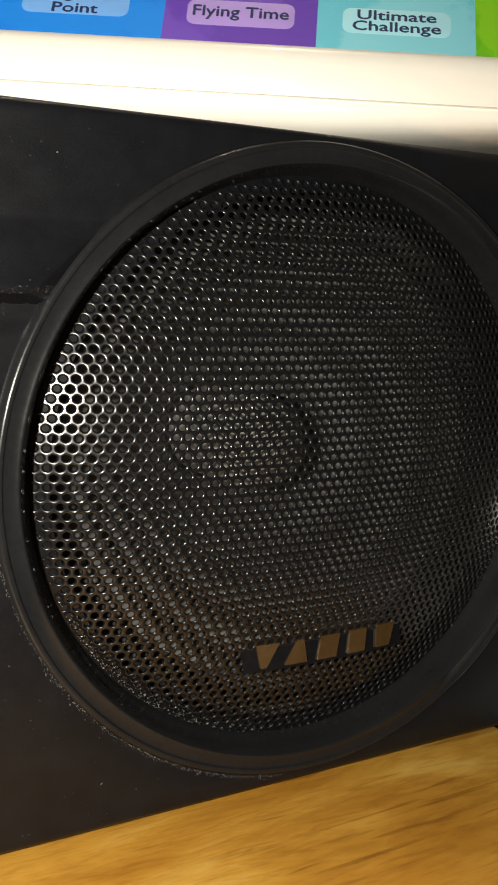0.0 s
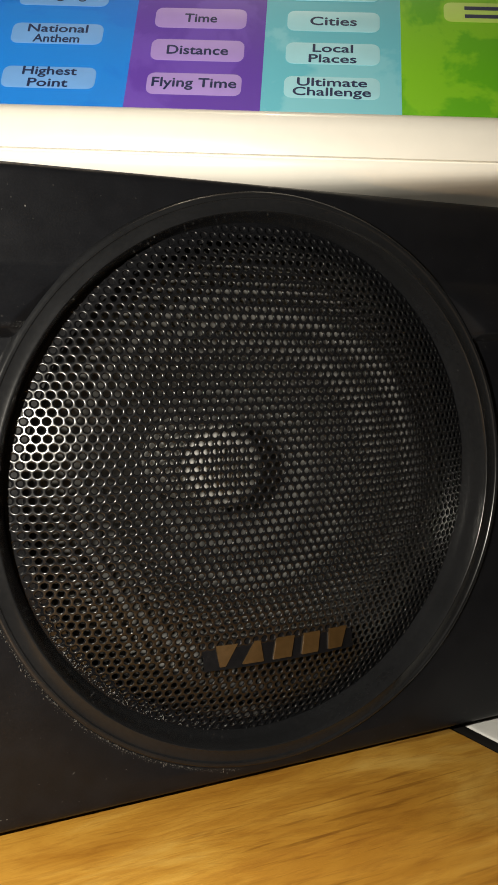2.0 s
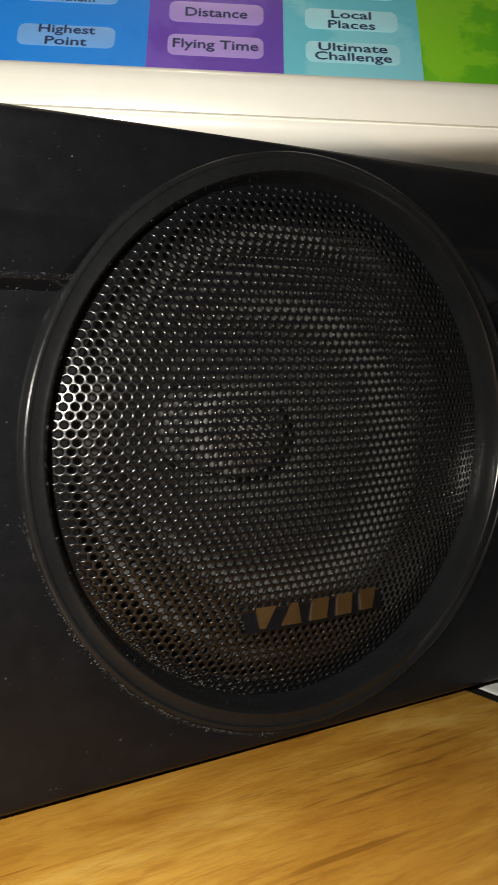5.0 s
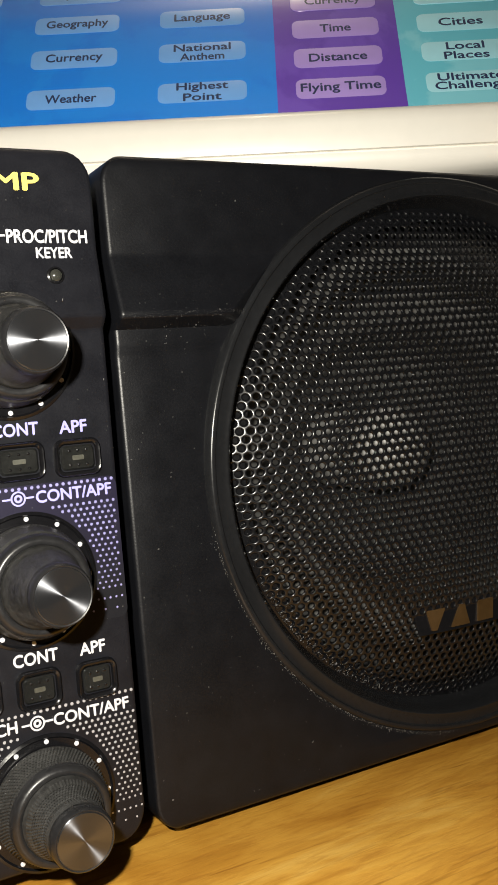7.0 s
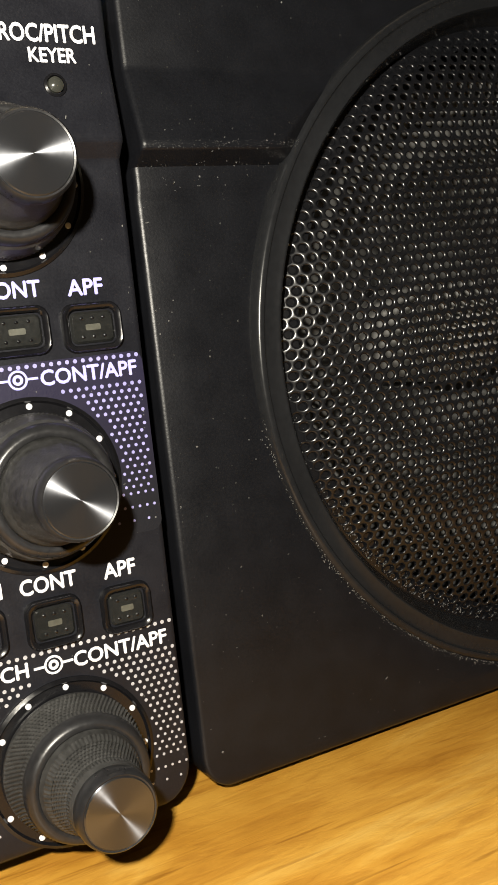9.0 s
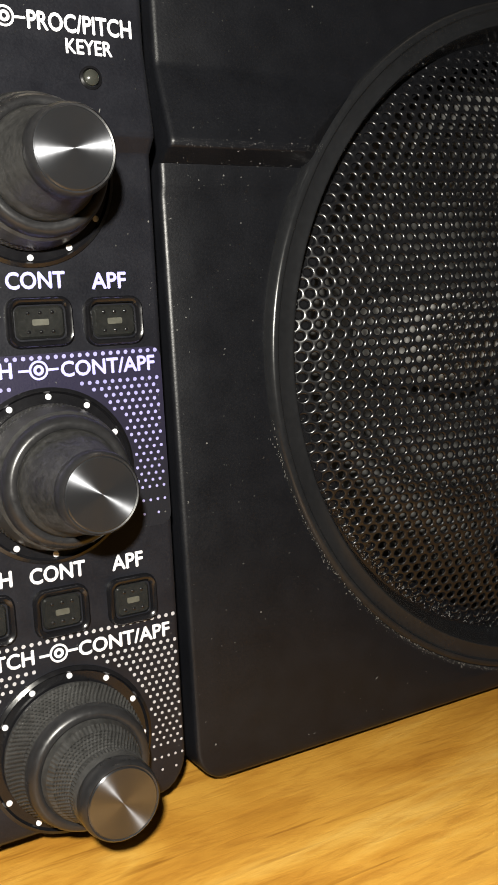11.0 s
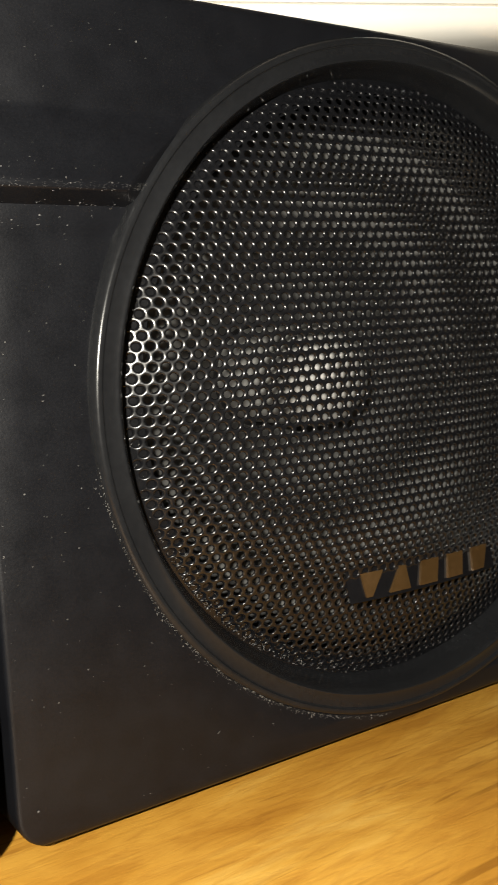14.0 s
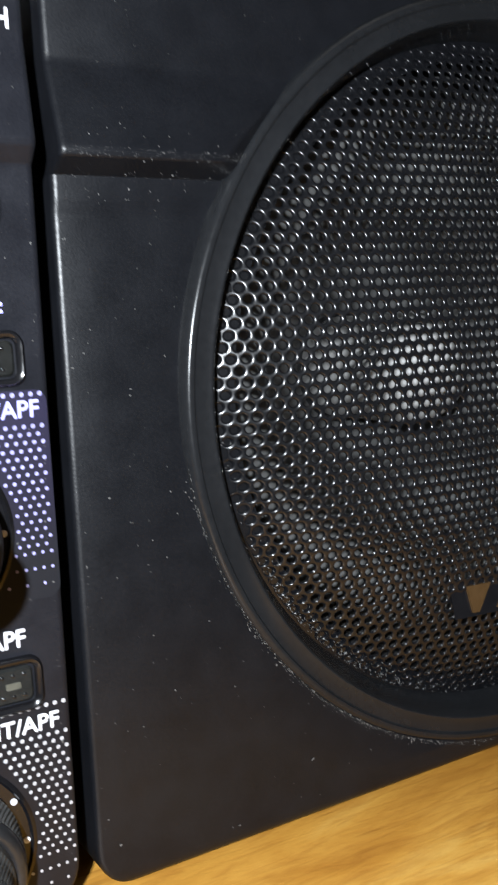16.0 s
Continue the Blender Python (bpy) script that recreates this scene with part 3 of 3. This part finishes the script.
for body, x, z, w, h, mat in (
    ("APF", -0.0071, 0.0819, 0.0050, 0.0021, BLUEPRINT), ("CONT", -0.0172, 0.0822, 0.0080, 0.0021, BLUEPRINT), ("NOTCH", -0.0282, 0.0825, 0.0098, 0.0021, BLUEPRINT),
    ("APF", -0.0074, 0.0432, 0.0047, 0.0021, WHITEPRINT), ("CONT", -0.0175, 0.0434, 0.0078, 0.0021, WHITEPRINT), ("NOTCH", -0.0286, 0.0437, 0.0098, 0.0021, WHITEPRINT),
    ("CONT/APF", -0.0080, 0.0705, 0.0136, 0.0020, BLUEPRINT), ("NOTCH", -0.0262, 0.0708, 0.0098, 0.0020, BLUEPRINT),
    ("CONT/APF", -0.0086, 0.0322, 0.0138, 0.0020, WHITEPRINT), ("NOTCH", -0.0266, 0.0325, 0.0098, 0.0020, WHITEPRINT),
    ("KEYER", -0.0075, 0.1118, 0.0064, 0.0018, WHITEPRINT), ("PROC/PITCH", -0.0084, 0.1146, 0.0142, 0.0022, WHITEPRINT), ("D", -0.0226, 0.1148, 0.0017, 0.0022, WHITEPRINT),
    ("1MP", -0.0140, 0.1238, 0.0102, 0.0029, YELLOW),
):
    yy = radio_front(z) - 0.00015
    lettering("lettering", body, h, w, facing(x, yy, z), mat, radio, bold=0.028)


def ring_mark(x, z, mat):
    """The small sign of a dial within a dial between two words."""
    y = radio_front(z) - 0.00012
    for r0, r1 in ((0.0010, 0.0013), (0.0003, 0.0007)):
        v, f = lathe([(r1, 0.0), (r1, -0.0001), (r0, -0.0001), (r0, 0.0)], (x, y, z), n=24)
        put("dial_sign", v, f, mat, radio)
    for s in (-1, 1):
        part("dial_sign", box((x + s * 0.0020 - 0.0007, y - 0.0001, z - 0.00016), (x + s * 0.0020 + 0.0007, y + 0.0001, z + 0.00016)), mat, radio)


ring_mark(-0.0178, 0.0706, BLUEPRINT)
ring_mark(-0.0183, 0.0323, WHITEPRINT)
ring_mark(-0.0184, 0.1147, WHITEPRINT)

v, f = lathe([(0.0015, 0.0), (0.0015, -0.0004), (0.0012, -0.0005), (0.0011, 0.0)], (-0.0079, radio_front(0.1078), 0.1078), n=24)
lens_ring = put("indicator", v, f, GLOSSBLACK, radio, "small unlit indicator lamp")
v, f = lathe([(0.0011, 0.0), (0.0010, -0.0006), (0.0006, -0.0009), (0.0001, -0.0010)], (-0.0079, radio_front(0.1078), 0.1078), n=20, closed=True)
put("lens", v, f, LAMPGLASS, lens_ring, "pale greenish lens")


def dot_field(kx, kz, top, low, mat, label, wash):
    """Printed half-tone dots that thin out downwards round a knob."""
    verts, faces = [], []
    p = 0.00110
    j, z = 0, top
    while z > low:
        x = -0.0010 - (p / 2 if j % 2 else 0)
        fade = (top - z) / (top - low)
        while x > -0.046:
            rr = 0.00030 * (1 - 0.35 * fade)
            inside = math.hypot(x - kx, z - kz) < 0.0122
            if abs(z - (0.0706 if kz > 0.04 else 0.0323)) < 0.0013 and x > kx - 0.014:
                inside = True
            keep = fade < 0.80 or (j % 2 == 0 and (int(round(-x / p)) % 2 == 0 or fade < 0.9))
            if not inside and keep and x < RAD_R(z) - 0.0007:
                b = len(verts)
                for k in range(8):
                    a = math.pi / 4 * k
                    verts.append((x + rr * math.cos(a), YR - 0.00009, z + rr * math.sin(a)))
                faces.append(tuple(range(b, b + 8)))
            x -= p
        z -= p * 0.866
        j += 1
    ob = put("dot_print", verts, faces, mat, radio, label, flat=True)
    ob["kind"] = "stuff"
    if wash:
        loop = lambda y, k: [(-0.0217 + a, y, (top + low) / 2 + b) for a, b in rounded(0.0430 - k, top - low + 0.001 - k, 0.0015)]
        v, f = slab([loop(YR + 0.0002, 0), loop(YR - 0.00005, 0)])
        put("violet_print", v, f, PURPLEWASH, radio, "dark violet printed field")


dot_field(-0.0172, 0.0570, 0.0722, 0.0480, LILACDOT, "lavender printed dots", True)
dot_field(-0.0175, 0.0188, 0.0342, 0.0100, GREYDOT, "grey printed dots", False)


# globe stand -------------------------------------------------------------
G = pose(0.0895, 0.0138, 0.1493, 0, 2.5, -30.6)
SEGS = [(0.0085, 58), (0.0106, 60), (0.0106, 59), (0.0106, 57), (0.0106, 51), (0.0106, 47), (0.0106, 43), (0.006, 41)]


def climb(s):
    """The panel's place (back, up) and slope after s metres along it."""
    v = w = done = 0.0
    a = SEGS[0][1]
    for k, (length, ang) in enumerate(SEGS):
        nxt = SEGS[min(k + 1, len(SEGS) - 1)][1]
        n = 8
        for i in range(n):
            ds = length / n
            if done + ds >= s - 1e-9:
                ds = max(0.0, s - done)
            f = i / n
            a = ang + (nxt - ang) * (f - 0.5) * 0.5
            v += ds * math.cos(radians(a))
            w += ds * math.sin(radians(a))
            done += ds
            if done >= s - 1e-9:
                return v, w, a
    return v, w, a


S_TOP = sum(l for l, _ in SEGS)
stand = thing("globe_stand", (0.08, 0.12, 0.1315), "cream white plastic stand with a glossy coloured touch panel", "globe stand")


def foot(u, w):
    """The rim's underside rises towards one end of the stand."""
    return w + 0.07 * max(0.0, u - 0.005) * max(0.0, -0.0100 - w) / 0.007


def sweep(name, pts, u0, u1, material, label, n=13, sharp=35):
    verts, faces = [], []
    m = len(pts)
    for i in range(n + 1):
        u = blend(u0, u1, i / n)
        verts += [G @ Vector((u, v, foot(u, w))) for v, w in pts]
    for i in range(n):
        for j in range(m - 1):
            faces.append((i * m + j, (i + 1) * m + j, (i + 1) * m + j + 1, i * m + j + 1))
    return put(name, verts, faces, material, stand, label, sharp)


U0, U1 = -0.200, 0.125
tv, tw, ta = climb(S_TOP)
rim = [(0.012, -0.0170), (0.0045, -0.0168), (0.0012, -0.0160), (-0.0012, -0.0150), (-0.0024, -0.0136), (-0.0031, -0.0118), (-0.0031, -0.0104), (-0.0024, -0.0102), (-0.0024, -0.0098), (-0.0034, -0.0096),
       (-0.0038, -0.0070), (-0.0036, -0.0035), (-0.0030, -0.0015), (-0.0018, -0.0002), (-0.0006, 0.0004), (0.0004, 0.0002), (0.0010, -0.0012)]
sweep("rim", rim, U0, U1, WHITE, "cream white rounded rim with a groove")
deck = [(tv - 0.001, tw - 0.002), (tv, tw + 0.0010), (tv + 0.0015, tw + 0.0016), (tv + 0.02, tw + 0.0190), (tv + 0.05, tw + 0.045), (tv + 0.10, tw + 0.070), (0.20, tw + 0.02), (0.205, -0.0170), (0.012, -0.0170)]
sweep("deck", deck, U0, U1, WHITE, "cream white sloping deck")
for u in (U0, U1):
    pts = [(0.012, -0.0170)] + [(v, w) for v, w in rim[1:16]] + [climb(S_TOP * k / 12)[:2] for k in range(1, 13)] + deck[2:8]
    verts = [G @ Vector((u, v, foot(u, w))) for v, w in pts]
    put("end_wall", verts, [tuple(range(len(verts)))], WHITE, stand)

# round foot of the globe on the deck
verts, faces = [], []
prof = [(0.042, -0.004), (0.042, 0.0012), (0.0410, 0.0018), (0.0402, 0.0014), (0.0396, 0.0020), (0.030, 0.0060), (0.015, 0.0090), (0.0003, 0.0100)]
tilt = Matrix.Translation((-0.0245, tv + 0.0380, tw + 0.0350)) @ Matrix.Rotation(radians(41), 4, "X")
for r, h in prof:
    verts += [G @ tilt @ Vector((r * math.cos(2 * math.pi * j / 96), r * math.sin(2 * math.pi * j / 96), h)) for j in range(96)]
for i in range(len(prof) - 1):
    faces += [(i * 96 + j, i * 96 + (j + 1) % 96, (i + 1) * 96 + (j + 1) % 96, (i + 1) * 96 + j) for j in range(96)]
put("round_foot", verts, faces, WHITE, stand, "cream white round foot of the globe")

BLUE, VIOLET, CYAN, GREEN = (panel_print("blue_print", srgb("0a78de"), srgb("1080e2")), panel_print("violet_print", srgb("5f3aa8"), srgb("6a48b4")),
                             panel_print("turquoise_print", srgb("62bcd0"), srgb("7cc8d8")), panel_print("green_print", srgb("7cc21e"), srgb("5aae12")))
PALEBLUE, PALEVIOLET, PALECYAN, PALEGREEN = (plain("pale_blue_print", srgb("6fa6e6"), 0.35, grain=300, vary=0.05, coat=0.8), plain("pale_violet_print", srgb("a98fd6"), 0.35, grain=300, vary=0.05, coat=0.8),
                                             plain("pale_turquoise_print", srgb("a2dcea"), 0.35, grain=300, vary=0.05, coat=0.8), plain("pale_green_print", srgb("b9dc6a"), 0.35, grain=300, vary=0.05, coat=0.8))
TITLEBLUE = panel_print("deep_blue_print", srgb("10408f"), srgb("134796"))


def strip(name, u0, u1, mat, s0, s1, lift, label):
    pts = []
    n = 26
    for i in range(n + 1):
        s = blend(s0, s1, i / n)
        v, w, a = climb(s)
        pts.append((v - lift * math.sin(radians(a)), w + lift * math.cos(radians(a))))
    return sweep(name, pts, u0, u1, mat, label)


B = (-0.0310, 0.0, 0.0318)
strip("blue_section", U0 + 0.004, B[0], BLUE, 0.0, S_TOP, 0.0, "glossy blue printed section")
strip("violet_section", B[0], B[1], VIOLET, 0.0, S_TOP, 0.0, "glossy violet printed section")
strip("turquoise_section", B[1], B[2], CYAN, 0.0, S_TOP, 0.0, "glossy turquoise printed section")
strip("green_section", B[2], U1 - 0.004, GREEN, 0.0, S_TOP, 0.0, "glossy green printed section with map shapes")
strip("title_band", U0 + 0.004, B[1] - 0.0015, TITLEBLUE, 0.0672, S_TOP, 0.0002, "deep blue title band")

ROWS = (0.0085, 0.0191, 0.0297, 0.0403, 0.0509, 0.0615)


def on_panel(u, s, lift):
    v0, w0, _ = climb(s - 0.0032)
    v1, w1, _ = climb(s + 0.0032)
    a = math.atan2(w1 - w0, v1 - v0)
    v, w, _ = climb(s)
    lift += 0.00003
    return G @ pose(u, v - lift * math.sin(a), w + lift * math.cos(a), math.degrees(a), 0, 0)


def pill(u, s, body, mat, w=0.0218, h=0.0067):
    m = on_panel(u, s, 0.0)
    v, f = slab([[m @ Vector((a, b, y)) for a, b in rounded(w - k, h - k, 0.0018, 4)] for y, k in ((-0.0002, 0), (0.00003, 0), (0.00004, 0.0001))])
    ob = put("touch_button", v, f, mat, stand, "pale rounded printed button", 60)
    if body is None:
        for k in (-0.0014, 0.0014):
            bm = box((-0.006, k - 0.0006, 0.00002), (0.006, k + 0.0006, 0.0001))
            bmesh.ops.transform(bm, matrix=m, verts=bm.verts)
            part("print_bar", bm, NAVY, ob)
        return
    two = "\n" in body
    longest = max(body.split("\n"), key=len)
    width = {"Ultimate\nChallenge": 0.0178, "Flying Time": 0.0195}.get(body, 0.00165 * len(longest) + 0.0012)
    if two:
        a, b = body.split("\n")
        wa = width if len(a) >= len(b) else width * (len(a) / len(b)) ** 0.9
        wb = width if len(b) >= len(a) else width * (len(b) / len(a)) ** 0.9
        for word, ww, dy in ((a, wa, 0.00165), (b, wb, -0.00165)):
            lettering("lettering", word, 0.0025, ww, m @ pose(0, dy, 0.00007), NAVY, ob, bold=0.02)
    else:
        lettering("lettering", body, 0.0028, width, m @ pose(0, 0, 0.00007), NAVY, ob, bold=0.02)


COLS = (
    (-0.1135, (None,) * 6, PALEBLUE),
    (-0.0815, ("Weather", "Currency", "Geography", "Area", "Time", None), PALEBLUE),
    (-0.0492, ("Highest\nPoint", "National\nAnthem", "Language", "History", "Features", None), PALEBLUE),
    (-0.0155, ("Flying Time", "Distance", "Time", "Currency", "Area", "Population"), PALEVIOLET),
    (0.0160, ("Ultimate\nChallenge", "Local\nPlaces", "Cities", "Capitals", "Countries", "Continents"), PALECYAN),
    (0.0530, (None,) * 6, PALEGREEN),
)
for u, words, mat in COLS:
    rows = ROWS
    if mat is PALEBLUE:
        rows = (0.0094, 0.0234, 0.0363, 0.0490, 0.0615)
    if mat is PALEGREEN:
        rows = (0.0340, 0.0480)
    for s, body in zip(rows, words):
        pill(u, s, body, mat)
for body, u, w in (("TOUCH", -0.0790, 0.019), ("COMPARE", -0.0155, 0.026), ("FIND", 0.0140, 0.014)):
    lettering("title", body, 0.0034, w, on_panel(u, 0.0728, 0.00022), WHITEPRINT, stand, "pale block title", bold=0.01)


# dust --------------------------------------------------------------------
def specks(name, count, where, parent, seed, label, lo=0.00006, hi=0.00022):
    """Loose flecks of dust lying on a surface."""
    rng = random.Random(seed)
    verts, faces = [], []
    while len(faces) < count:
        p = where(rng)
        if p is None:
            continue
        s = rng.uniform(lo, hi) * (1 if rng.random() < 0.9 else 1.6)
        a, ln = rng.uniform(0, math.pi), rng.choice((1, 1, 1, 1.3, 2.0))
        b = len(verts)
        for k in range(5):
            t = 2 * math.pi * k / 5
            q = s * rng.uniform(0.6, 1.2)
            dx, dz = q * ln * math.cos(t), q / math.sqrt(ln) * math.sin(t)
            verts.append((p[0] + dx * math.cos(a) - dz * math.sin(a), p[1], p[2] + dx * math.sin(a) + dz * math.cos(a)))
        faces.append(tuple(range(b, b + 5)))
    ob = put(name, verts, faces, DUST, parent, label, flat=True)
    ob["kind"] = "stuff"


def on_face(rng):
    z = rng.uniform(Z0 + 0.003, Z1 - 0.004) if rng.random() < 0.7 else LEDGE + rng.gauss(-0.002, 0.003)
    z = min(z, Z1 - 0.003)
    x = rng.uniform(0.005, 0.164)
    if math.hypot((x - CX) / RX, (z - CZ) / RZ) < R_OUT + 0.0025:
        return None
    return x, speaker_front(z) - 0.00012, z


def on_lip(rng):
    a = rng.uniform(math.pi * 1.04, math.pi * 1.46)
    r = R_OUT + 0.0008 + abs(rng.gauss(0, 0.0004))
    z = CZ - LIP_DZ + r * RZ * math.sin(a)
    return CX - LIP_DX + r * RX * math.cos(a), speaker_front(z) - 0.00055, z


def on_radio(rng):
    z = rng.uniform(R0 + 0.004, R1 - 0.006)
    x = rng.uniform(-0.04, RAD_R(z) - 0.002)
    return x, radio_front(z) - 0.0002, z


def on_well(rng):
    a = rng.gauss(math.pi * 1.27, 0.28)
    r = R_GRILLE - abs(rng.gauss(0, 0.0011))
    return CX + r * RX * math.cos(a), dome(r) - 0.0003, CZ - GRILLE_DZ + r * GRILLE_RZ * math.sin(a)


specks("dust", 300, on_well, spk, 13, "pale dust in the rim of the grille", 0.00004, 0.00013)
specks("dust", 420, on_face, spk, 3, "pale flecks of dust", 0.00002, 0.00013)
specks("dust", 480, on_lip, spk, 5, "pale flecks of dust", 0.00003, 0.00012)
def on_ledge(rng):
    z = LEDGE + rng.uniform(-0.0009, 0.0002) if rng.random() < 0.8 else LEDGE - 0.0027 + rng.gauss(0, 0.0002)
    x = rng.uniform(0.005, 0.031) if rng.random() < 0.75 else 0.031 + rng.gauss(0, 0.0012)
    if math.hypot((x - CX) / RX, (z - CZ) / RZ) < R_OUT + 0.0008:
        return None
    return x, speaker_front(z) - 0.00010, z


specks("dust", 260, on_ledge, spk, 9, "pale dust along the ledge", 0.00002, 0.00006)
specks("dust", 160, on_radio, radio, 7, "pale flecks of dust", 0.00004, 0.00013)


def on_edges(rng):
    z = rng.uniform(0.012, 0.098)
    if rng.random() < 0.5:
        return SPK_L(z) + 0.0010 + abs(rng.gauss(0, 0.0003)), speaker_front(z) - 0.00008, z
    return RAD_R(z) - 0.0010 - abs(rng.gauss(0, 0.0003)), radio_front(z) - 0.00008, z


specks("dust", 70, on_edges, spk, 21, "pale dust along the edges", 0.00003, 0.00009)
